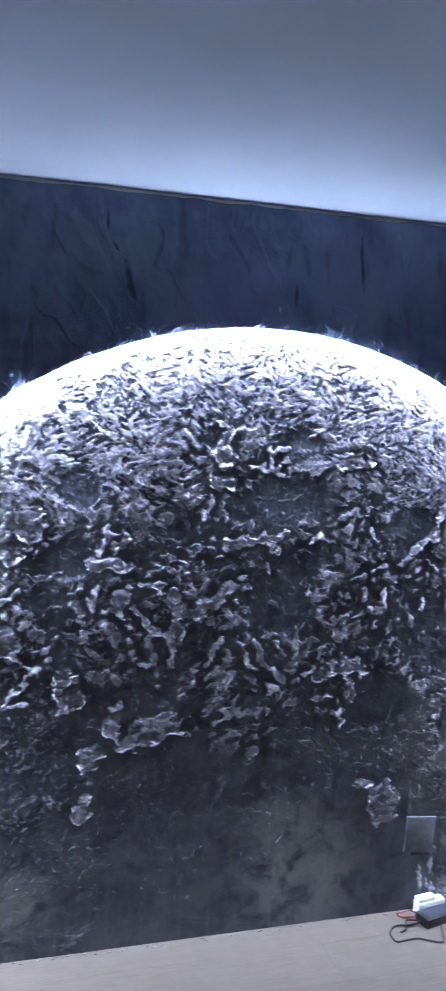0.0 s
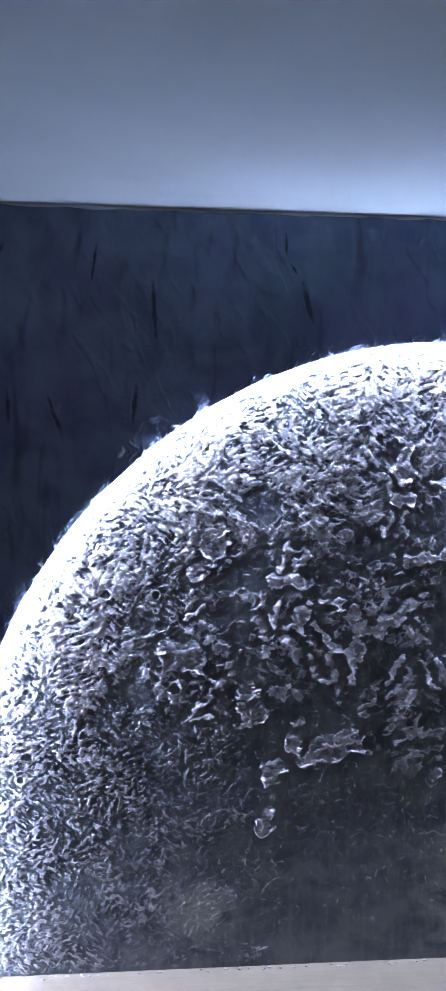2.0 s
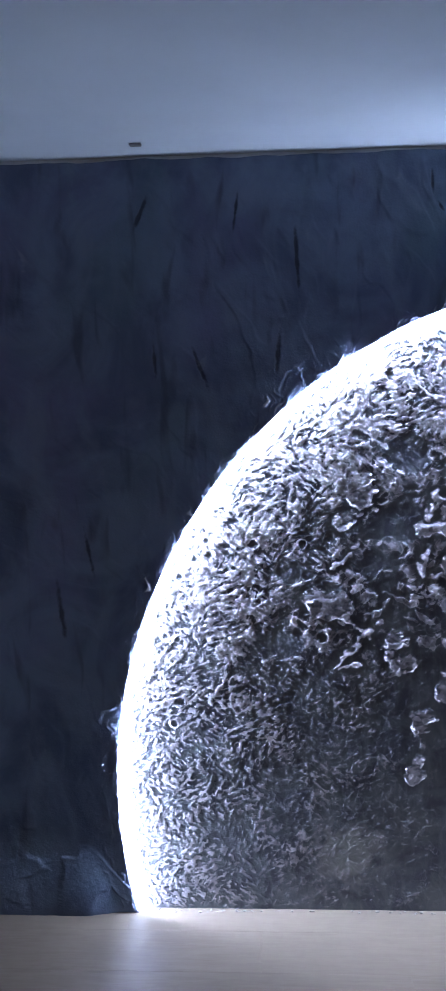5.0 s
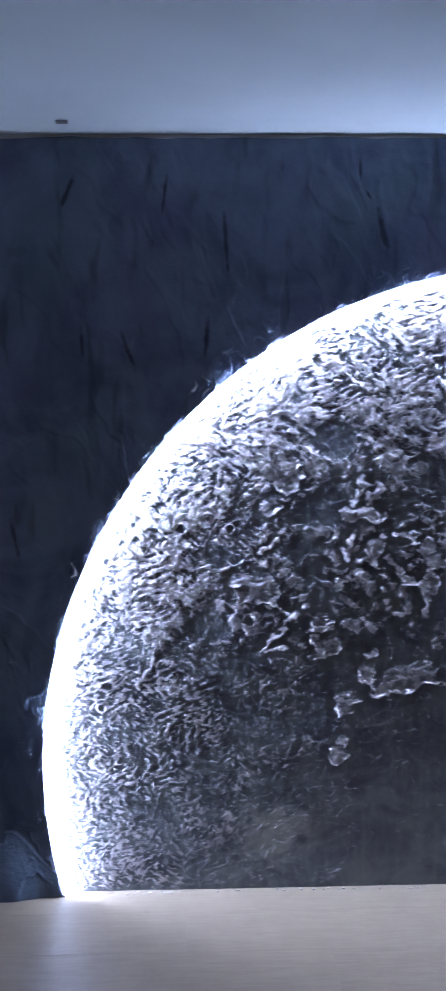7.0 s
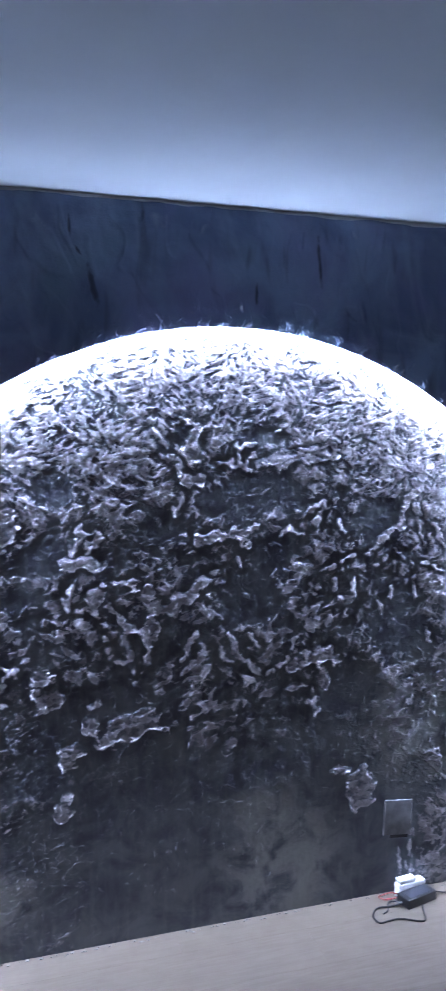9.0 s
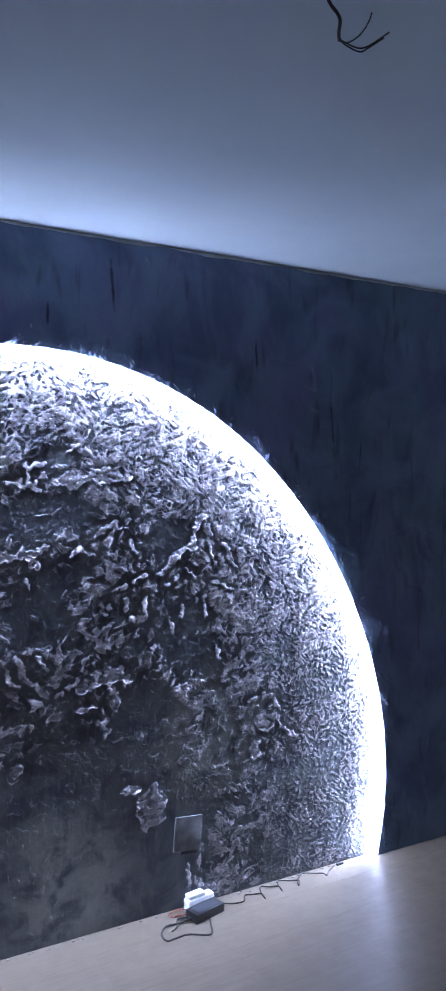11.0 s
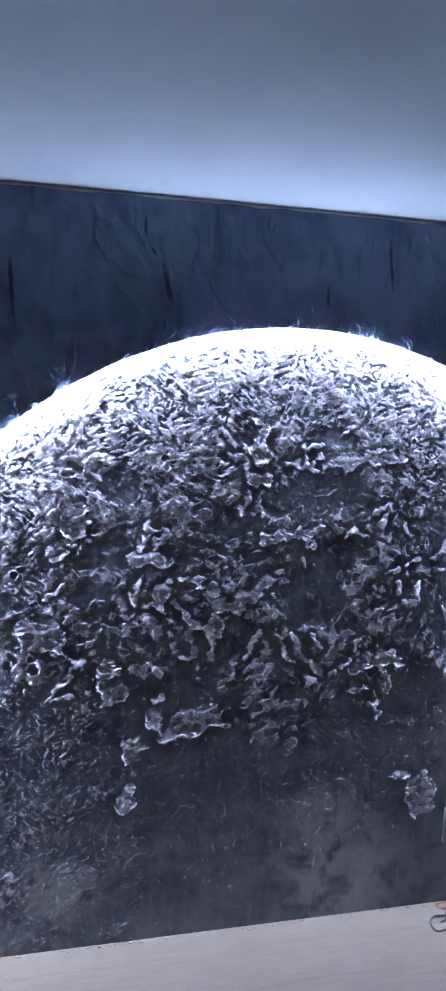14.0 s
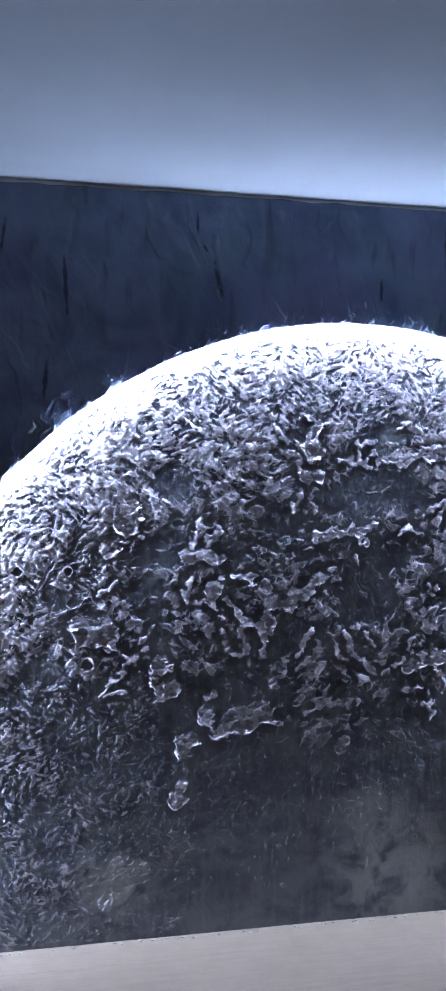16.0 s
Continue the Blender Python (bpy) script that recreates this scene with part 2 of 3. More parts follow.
def tube(bm, points, radius, sides=8):
    """A tube through points, smoothed by a Catmull-Rom line."""
    p = [Vector(q) for q in points]
    p = [2 * p[0] - p[1], *p, 2 * p[-1] - p[-2]]
    line = []
    for a, b, c, d in zip(p, p[1:], p[2:], p[3:]):
        for k in range(8):
            t = k / 8
            line.append(0.5 * ((2 * b) + (c - a) * t + (2 * a - 5 * b + 4 * c - d) * t * t + (3 * b - a - 3 * c + d) * t ** 3))
    line.append(p[-2])
    rings = []
    for i, q in enumerate(line):
        way = (line[min(i + 1, len(line) - 1)] - line[max(i - 1, 0)]).normalized()
        side = way.cross(Vector((0.13, 0.21, 0.97))).normalized()
        top = side.cross(way)
        rings.append([bm.verts.new(q + radius * (math.cos(a) * side + math.sin(a) * top)) for a in (2 * math.pi * k / sides for k in range(sides))])
    for r, s in zip(rings, rings[1:]):
        for k in range(sides):
            bm.faces.new((r[k], r[(k + 1) % sides], s[(k + 1) % sides], s[k]))
    bm.faces.new(rings[0][::-1])
    bm.faces.new(rings[-1])
    return bm


def sheet(name, co, keep, material):
    """A mesh object from a grid of places (rows, columns, 3) and a mask of its cells."""
    rows, cols = co.shape[:2]
    index = np.arange(rows * cols).reshape(rows, cols)
    quads = np.stack([index[:-1, :-1], index[:-1, 1:], index[1:, 1:], index[1:, :-1]], -1)[keep]
    used, flat = np.unique(quads, return_inverse=True)
    data = bpy.data.meshes.new(name)
    data.vertices.add(len(used))
    data.vertices.foreach_set("co", co.reshape(-1, 3)[used].astype(np.float32).ravel())
    data.loops.add(flat.size)
    data.loops.foreach_set("vertex_index", flat.ravel().astype(np.int32))
    data.polygons.add(len(quads))
    data.polygons.foreach_set("loop_start", np.arange(0, flat.size, 4, dtype=np.int32))
    data.polygons.foreach_set("use_smooth", np.ones(len(quads), dtype=bool))
    data.materials.append(material)
    data.update(calc_edges=True)
    data.validate()
    return new(name, data)


def grad_noise(x, y, seed):
    """Gradient noise over arrays, about -0.7 to 0.7."""
    fx, fy = np.floor(x), np.floor(y)
    u, v = x - fx, y - fy
    xi, yi = fx.astype(np.int64).astype(np.uint32), fy.astype(np.int64).astype(np.uint32)
    su, sv = u * u * u * (u * (u * 6 - 15) + 10), v * v * v * (v * (v * 6 - 15) + 10)
    salt = np.uint32((seed * 974634777) & 0xFFFFFFFF)

    def corner(i, j):
        h = (xi + np.uint32(i)) * np.uint32(374761393) + (yi + np.uint32(j)) * np.uint32(668265263) + salt
        h = (h ^ (h >> np.uint32(13))) * np.uint32(1274126177)
        a = ((h ^ (h >> np.uint32(16))) & np.uint32(0xFFFF)).astype(np.float32) * np.float32(2 * math.pi / 65536)
        return np.cos(a) * (u - i) + np.sin(a) * (v - j)

    low = corner(0, 0) * (1 - su) + corner(1, 0) * su
    high = corner(0, 1) * (1 - su) + corner(1, 1) * su
    return low * (1 - sv) + high * sv


def cloud_noise(x, y, seed, octaves=4):
    return sum(grad_noise(x * 2 ** k, y * 2 ** k, seed + k) / 2 ** k for k in range(octaves))


def step(lo, hi, v):
    t = np.clip((v - lo) / (hi - lo), 0, 1)
    return t * t * (3 - 2 * t)


def torn(x, y, size, seed, level=0.03, edge=0.09, lip=0.8):
    """Trowelled plaster torn off the blade: flat tops, steep sides and a raised lip; 0 to about 1.5."""
    wx = x + 0.45 * size * grad_noise(x / size * 1.7, y / size * 1.7, seed + 50)
    wy = y + 0.45 * size * grad_noise(x / size * 1.7, y / size * 1.7, seed + 51)
    n = grad_noise(wx / size, wy / size, seed) + 0.35 * grad_noise(wx / size * 2.3, wy / size * 2.3, seed + 7)
    strength = 0.5 + 0.9 * grad_noise(x / size * 0.6, y / size * 0.6, seed + 9)
    return step(level, level + edge, n) + lip * np.clip(strength, 0, 1) * np.exp(-((n - level - edge) / 0.045) ** 2)


def leaning(x, y, seed, layer, patch=0.16):
    """Blends a layer over patches that lean in three directions."""
    pick = grad_noise(x / patch, y / patch, seed + 90) + 0.5 * grad_noise(x / patch * 2.1, y / patch * 2.1, seed + 91)
    share = (step(-0.02, -0.14, pick), step(-0.14, -0.02, pick) * step(0.18, 0.06, pick), step(0.06, 0.18, pick))
    out = 0
    for k, (lean, part_of) in enumerate(zip((18, 64, -38), share)):
        c, s = math.cos(radians(lean)), math.sin(radians(lean))
        out = out + part_of * layer(c * x + s * y, c * y - s * x, seed + 13 * k)
    return out


def strings(x, y, size, seed, broad=0.16):
    """Wandering torn ridges of plaster, uneven in height; 0 to 1."""
    wx = x + 0.55 * size * grad_noise(x / size * 1.4, y / size * 1.4, seed + 40)
    wy = y + 0.55 * size * grad_noise(x / size * 1.4, y / size * 1.4, seed + 41)
    n = grad_noise(wx / size, wy / size, seed) + 0.30 * grad_noise(wx / size * 2.4, wy / size * 2.4, seed + 5)
    keep = step(-0.20, 0.20, grad_noise(x / size * 0.9, y / size * 0.9, seed + 8))
    return np.clip(1 - np.abs(n) / broad, 0, 1) ** 1.2 * keep


# ---- the relief inside the arch ----
# Single lumps: x, z, half length, half width (m), lean (degrees).
FLAKES = [
    (0.325, 0.715, 0.128, 0.050, 14), (0.205, 0.735, 0.035, 0.030, 60), (1.165, 0.405, 0.090, 0.058, -75), (1.085, 0.478, 0.040, 0.020, -5),
    (0.137, 0.635, 0.050, 0.040, 30), (0.112, 0.460, 0.032, 0.055, -15), (-0.150, 1.015, 0.085, 0.060, -8), (0.045, 0.896, 0.045, 0.032, 15),
    (1.640, 0.660, 0.050, 0.060, 10),
]
FLAKES_SMALL = [
    (0.900, 0.870, 0.045, 0.026, 25), (0.905, 0.796, 0.050, 0.016, 0), (1.013, 0.815, 0.022, 0.045, 5), (0.070, 0.829, 0.045, 0.050, 40),
    (0.679, 0.620, 0.032, 0.024, 25), (-0.055, 1.372, 0.050, 0.070, -20), (-0.103, 1.292, 0.050, 0.030, 40),
    (0.853, 1.585, 0.060, 0.030, 10), (0.989, 1.590, 0.070, 0.032, 0), 
    (1.600, 0.540, 0.028, 0.050, 15),
]
# Ropes of plaster: half width, then the places that they run through (x, z).
ROPES_CLAW = [
    (0.011, 0.158, 1.284, 0.177, 1.371), (0.010, 0.199, 1.304, 0.229, 1.351), (0.021, 0.132, 1.258, 0.236, 1.252),
    (0.014, 0.148, 1.196, 0.118, 1.145, 0.145, 1.103, 0.196, 1.115), (0.021, 0.225, 1.164, 0.219, 1.102),
    (0.016, 0.269, 1.117, 0.312, 1.059, 0.355, 1.022, 0.403, 1.042, 0.396, 0.979), (0.015, 0.295, 1.182, 0.347, 1.189),
    (0.023, 0.390, 1.163, 0.423, 1.099, 0.392, 1.058), (0.029, 0.460, 1.099, 0.577, 1.166), (0.010, 0.614, 1.171, 0.647, 1.171),
    (0.011, 0.250, 1.019, 0.273, 0.949, 0.336, 0.936, 0.319, 1.014), (0.012, 0.387, 1.009, 0.389, 0.927),
]
ROPES_TOP = [
    (0.013, 0.412, 1.681, 0.466, 1.625), (0.013, 0.440, 1.599, 0.504, 1.573, 0.510, 1.527), (0.015, 0.533, 1.718, 0.565, 1.683),
    (0.031, 0.550, 1.651, 0.551, 1.605), (0.021, 0.510, 1.516, 0.574, 1.517), (0.014, 0.522, 1.475, 0.486, 1.402),
    (0.015, 0.568, 1.313, 0.670, 1.334, 0.773, 1.355), (0.021, 0.714, 1.318, 0.715, 1.292), (0.007, 0.705, 1.249, 0.714, 1.218),
    (0.010, 0.643, 1.575, 0.724, 1.562, 0.756, 1.591), (0.012, 0.707, 1.610, 0.760, 1.633), (0.012, 0.020, 1.030, -0.010, 0.960, -0.050, 0.900),
]
ROPES_RIGHT = [
    (0.016, 1.432, 1.560, 1.374, 1.474, 1.323, 1.394, 1.310, 1.342, 1.234, 1.299), (0.010, 1.378, 1.387, 1.416, 1.257), (0.007, 1.285, 1.262, 1.367, 1.195),
    (0.009, 1.448, 1.338, 1.490, 1.287), (0.010, 1.059, 1.158, 1.072, 1.095, 1.134, 1.091, 1.127, 1.155), (0.008, 1.086, 1.225, 1.133, 1.246),
    (0.007, 1.007, 1.193, 1.065, 1.217), (0.012, 0.955, 1.147, 0.998, 1.145), (0.008, 1.209, 1.197, 1.257, 1.229), (0.007, 1.274, 1.118, 1.277, 1.083),
    (0.007, 1.233, 1.074, 1.236, 1.033), (0.007, 1.368, 1.154, 1.378, 1.071),
]
ROPES_DRIP = [
    (0.009, 0.555, 1.008, 0.516, 0.917), (0.009, 0.614, 1.009, 0.648, 0.906, 0.684, 0.899), (0.010, 0.669, 0.994, 0.699, 0.920, 0.745, 0.883),
    (0.010, 0.745, 0.883, 0.800, 0.842, 0.880, 0.895), (0.014, 0.969, 0.770, 0.985, 0.693), (0.035, 0.974, 0.903, 1.035, 0.892),
    (0.008, 0.205, 0.790, 0.235, 0.815), (0.008, 1.318, 0.165, 1.322, 0.060), (0.009, 1.372, 0.215, 1.362, 0.150, 1.368, 0.050), (0.006, 1.345, 0.110, 1.342, 0.050),
]
ROPES_SCATTER = [
    (0.010, 0.852, 1.549, 0.913, 1.592, 1.026, 1.624), (0.010, 0.701, 1.628, 0.714, 1.562, 0.741, 1.548), (0.010, 0.631, 1.571, 0.692, 1.576, 0.710, 1.552),
    (0.008, 0.843, 1.317, 0.887, 1.347, 0.940, 1.317), (0.008, -0.145, 1.132, -0.093, 1.169), (0.010, -0.118, 0.955, -0.036, 0.933, -0.046, 0.893, -0.114, 0.855, -0.143, 0.802),
    (0.008, -0.118, 0.813, -0.059, 0.824), (0.010, 0.072, 1.740, 0.106, 1.712, 0.152, 1.687, 0.193, 1.644), (0.008, 0.032, 1.700, 0.072, 1.646),
    (0.012, 0.157, 1.319, 0.187, 1.353, 0.232, 1.343, 0.213, 1.282), (0.010, -0.130, 1.530, -0.061, 1.517, -0.012, 1.532, 0.024, 1.512),
]
ROPES_EDGE = [
    (0.010, 0.965, 1.402, 1.010, 1.428, 0.994, 1.359), (0.010, 0.070, 0.848, 0.062, 0.787), (0.008, 0.741, 0.993, 0.775, 0.949),
    (0.010, 1.375, 1.417, 1.403, 1.346), (0.010, 1.443, 1.344, 1.499, 1.247), (0.010, 1.022, 1.415, 0.999, 1.382, 0.975, 1.366),
    (0.012, 1.259, 1.305, 1.170, 1.229), (0.008, 1.071, 1.369, 1.108, 1.311), (0.010, 1.407, 0.992, 1.435, 0.918),
    (0.010, 1.576, 0.746, 1.692, 0.744, 1.709, 0.618, 1.784, 0.570), (0.008, 0.835, 1.666, 0.892, 1.709, 0.915, 1.753), (0.008, 1.404, 1.205, 1.486, 1.176),
]
# Rings pressed into the wet plaster: x, z, radius.
RINGS = [
    (-0.392, 1.216, 0.017), (-0.241, 1.214, 0.014), (-0.221, 1.116, 0.020), (-0.178, 0.917, 0.022), (0.140, 1.807, 0.014), (0.243, 1.826, 0.016),
    (-0.542, 1.227, 0.010), (-0.626, 1.113, 0.013), (-0.536, 1.183, 0.009), (-0.070, 1.560, 0.013), (0.764, 1.620, 0.023), (0.112, 1.741, 0.012), (0.920, 1.734, 0.022),
    (-0.207, 1.060, 0.016), (0.66, 0.60, 0.020),
]
dice = random.Random(5)
for _ in range(34):                                                 # many small ones along the rim
    a_, r_ = dice.uniform(0.15, math.pi + 0.1), dice.uniform(0.07, 0.42)
    RINGS.append((ARC_X + (ARC_R - r_) * math.cos(a_), ARC_Z + (ARC_R - r_) * math.sin(a_), dice.uniform(0.006, 0.012)))
# Places where the dark ground was left free: x, z, half width, half height.
BARE = [
    (0.08, 1.50, 0.07, 0.06), (0.06, 1.27, 0.09, 0.06), (0.01, 1.12, 0.09, 0.08), (0.44, 1.38, 0.09, 0.06), (0.80, 1.46, 0.15, 0.09), (0.63, 1.44, 0.07, 0.05),
    (0.48, 1.00, 0.11, 0.06), (0.74, 1.13, 0.10, 0.11), (0.26, 0.82, 0.12, 0.07), (0.84, 1.27, 0.12, 0.06), (1.20, 1.38, 0.08, 0.08), (1.30, 1.03, 0.14, 0.16), (1.12, 0.76, 0.14, 0.10),
    (-0.31, 0.90, 0.09, 0.05), (-0.28, 1.13, 0.04, 0.04), (0.52, 1.66, 0.05, 0.04), (0.79, 1.66, 0.10, 0.03),
]


def wobble(x, z):
    return cloud_noise(x / 0.05, z / 0.05, 51, 3), cloud_noise(x / 0.05, z / 0.05, 61, 3), cloud_noise(x / 0.017, z / 0.017, 75, 3)


def flake_shape(fx, fz, length, broad, lean):
    c, s = math.cos(radians(lean)), math.sin(radians(lean))
    return lambda x, z: np.hypot((c * (x - fx) + s * (z - fz)) / length, (c * (z - fz) - s * (x - fx)) / broad)


def rope_shape(broad, *run):
    broad = 1.1 * broad

    def shape(x, z):
        q = 99.0
        for ax, az, bx, bz in zip(run[0:-2:2], run[1:-2:2], run[2::2], run[3::2]):
            dx, dz, ex, ez = x - ax, z - az, bx - ax, bz - az
            k = np.clip((dx * ex + dz * ez) / (ex * ex + ez * ez), 0, 1)
            q = np.minimum(q, np.hypot(dx - k * ex, dz - k * ez) / broad)
        return q
    return shape


# Every single lump: name, its bounds, its shape, half width, thickness, raggedness.
LUMPS = []
for f in (*FLAKES, *FLAKES_SMALL):
    span = 1.6 * max(f[2], f[3])
    LUMPS.append(("plaster_flake", f[0] - span, f[0] + span, f[1] - span, f[1] + span, flake_shape(*f), min(f[2], f[3]), 0.0027, 0.36))
for r in (*ROPES_CLAW, *ROPES_TOP, *ROPES_RIGHT, *ROPES_DRIP, *ROPES_SCATTER, *ROPES_EDGE):
    pad = 3.0 * r[0] + 0.012
    LUMPS.append(("plaster_ridge", min(r[1::2]) - pad, max(r[1::2]) + pad, min(r[2::2]) - pad, max(r[2::2]) + pad, rope_shape(*r), r[0], 0.0035, 0.60))


def relief_height(x, z):
    """Height of the plaster over the wall (m)."""
    theta = np.arctan2(z - ARC_Z, x - ARC_X)
    inside = rim(theta) - np.hypot(x - ARC_X, z - ARC_Z)            # distance in from the arch
    low = cloud_noise(x / 0.40, z / 0.40, 11, 3)
    patch = cloud_noise(x / 0.17, z / 0.17, 21, 3)
    calm = step(0.78, 0.52, z + 0.14 * low) * step(0.02, 0.30, x + 0.1 * low) * step(1.55, 1.15, x + 0.1 * low)
    fine = np.maximum(step(0.98, 0.76, z + 0.12 * low) * step(0.26, 0.02, x), step(1.50, 1.75, x + 0.1 * patch) * step(1.15, 0.85, z))
    bare = 0 * x
    for bx, bz, wide, high in BARE:
        bare = np.maximum(bare, step(1.25, 0.65, np.hypot((x - bx) / wide, (z - bz) / high) + 0.5 * patch))
    # how much of the ground is covered
    cover = np.interp(inside, (0.0, 0.10, 0.25, 0.38, 0.55, 0.85, 1.3), (0.60, 0.61, 0.57, 0.47, 0.36, 0.28, 0.22)).astype(np.float32)
    tuft = grad_noise(x / 0.075, z / 0.065, 23)
    cover = cover + 0.30 * patch + 0.13 * tuft - 0.34 * bare
    level = 0.68 * (0.5 - cover)

    deep = step(0.25, 0.55, inside)                                 # further in the pieces are larger and fewer

    def plate(u, v, k):
        return torn(u * 0.62, v * 1.2, 0.036, k, level, 0.065, 1.0 + 0.5 * deep)

    def chip(u, v, k):
        return torn(u * 0.45, v * 1.3, 0.0165, k, level + 0.02, 0.11, 0.8)

    def crumb(u, v, k):
        return torn(u * 0.7, v * 1.2, 0.0125, k, level + 0.05, 0.14, 0.4)

    chips = leaning(x, z, 231, chip, 0.14)
    plates = leaning(x, z, 331, plate, 0.20)
    crumbs_ = leaning(x, z, 431, crumb, 0.10)
    slabs = torn(x, z * 1.15, 0.075, 37, level + 0.06, 0.05, 0.8)
    thin = np.maximum(strings(x, z * 1.2, 0.045, 31, 0.10), strings(x * 1.1, z, 0.070, 131, 0.07))
    rough = (0.0021 - 0.0011 * deep) * chips + (0.0010 + 0.0008 * deep) * plates + (0.0009 - 0.0006 * deep) * crumbs_ + 0.0011 * slabs + (0.0018 + 0.0008 * deep) * thin * step(0.20, 0.42, cover)

    def scale(u, v, k):
        return torn(u * 0.55, v * 1.1, 0.0130, k, 0.4 * level + 0.02, 0.12, 0.7)

    fine_cover = (0.50 + 0.50 * step(0.62, 0.22, inside)) * (0.72 + 0.28 * step(-0.25, 0.2, patch)) * (0.62 + 0.38 * step(0.25, 0.75, z))
    scales = leaning(x, z, 531, scale, 0.12)
    combs = (0.0025 * scales + 0.0008 * crumbs_ + 0.0006 * plates + 0.0006 * slabs) * fine_cover
    h = (rough * (1 - fine) + combs * fine) * (1 - 0.5 * bare)
    h *= 0.78 + 0.22 * step(-0.2, 0.2, patch)
    h *= 1.0 + 0.5 * step(0.22, 0.06, inside)
    h = 0.0070 * np.tanh(h / 0.0070) * (1 - 0.97 * calm)
    # smooth ground low down: rubbed-down scales, vertical brush marks and a few crumbs
    ghost = torn(x, z * 1.1, 0.060, 637, 0.02, 0.10, 0.5) + 0.7 * torn(x, z, 0.022, 638, 0.16, 0.10, 0.9)
    h += 0.0005 * ghost * np.maximum(calm * step(0.12, 0.50, z), 0.8 * deep * (1 - calm))
    brush = cloud_noise(x / 0.016, z / 0.11, 41, 3)
    h += 0.0004 * calm * brush
    h += calm * 0.0008 * step(0.40, 0.52, grad_noise((x + 0.05 * patch) / 0.012, (z + 0.05 * low) / 0.028, 43) + 0.25 * patch)
    # ripples of a dragged comb
    comb = np.exp(-(((x - 0.74) / 0.08) ** 2 + ((z - 1.14) / 0.11) ** 2)) + np.exp(-(((x - 0.49) / 0.09) ** 2 + ((z - 1.00) / 0.05) ** 2))
    h += 0.0006 * comb * (0.5 + patch) * np.sin((x + 0.25 * (z - 1.13) + 0.09 * patch) * 300 + 5 * low)
    wob_a, wob_b, wob_c = wobble(x, z)
    for rx, rz, radius in RINGS:
        near = (np.abs(x - rx) < 0.06) & (np.abs(z - rz) < 0.06)
        if near.any():
            q = np.hypot(x[near] - rx, z[near] - rz) / radius + 0.45 * wob_a[near] + 0.30 * wob_c[near]
            edge = 0.0030 / radius
            wall_ = np.exp(-((q - 1.0) / edge) ** 2)
            h[near] = h[near] * (0.25 + 0.75 * step(0.8, 1.5, q)) + 0.0030 * wall_ * np.clip(0.75 + 1.9 * wob_b[near] + 0.7 * wob_c[near], 0.0, 1.3) * (1 - 0.8 * bare[near])
    # the ground was scraped thin round the single lumps
    for name, x0, x1, z0, z1, shape, broad, thick, ragged in LUMPS:
        near = (x > x0 - 0.03) & (x < x1 + 0.03) & (z > z0 - 0.03) & (z < z1 + 0.03)
        if near.any():
            q = shape(x[near], z[near]) + 0.4 * wob_a[near]
            h[near] *= 1 - (0.76 if thick > 0.003 else 0.66) * step(1.0 + 0.024 / broad, 1.0, q) * step(0.18, 0.40, inside[near])
    # the smooth bed of filler round the cover plate
    bed = step(0.12, 0.06, np.maximum(np.abs(x - 1.305), np.abs(z - 0.27)))
    h *= 1 - 0.9 * bed
    h *= step(-0.02, 0.03, z) * 0.6 + 0.4
    return h + 0.0012 * low


CELL = 0.0022
xs, zs = np.arange(ARC_X - 1.59, ARC_X + 1.59, CELL), np.arange(-0.012, 2.02, CELL)
gx, gz = np.meshgrid(xs.astype(np.float32), zs.astype(np.float32))
grid = np.stack([gx, -relief_height(gx, gz), gz], -1)
far = np.hypot(gx - ARC_X, gz - ARC_Z) - rim(np.arctan2(gz - ARC_Z, gx - ARC_X))
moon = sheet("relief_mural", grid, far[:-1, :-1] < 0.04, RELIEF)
moon.location = (0, WALL_Y, 0)
tagged(moon, "dark grey plaster relief with torn silver dry-brushed lumps", "wall art")


def torn_way(x, z, broad, fray):
    """Bends the place so that a lump's straight run wanders and its outline frays."""
    k = fray * min(0.016, 0.9 * broad + 0.003)
    return (x + 1.5 * k * grad_noise(x / 0.055, z / 0.055, 171) + 0.9 * k * grad_noise(x / 0.021, z / 0.021, 172),
            z + 1.5 * k * grad_noise(x / 0.055, z / 0.055, 173) + 0.9 * k * grad_noise(x / 0.021, z / 0.021, 174))


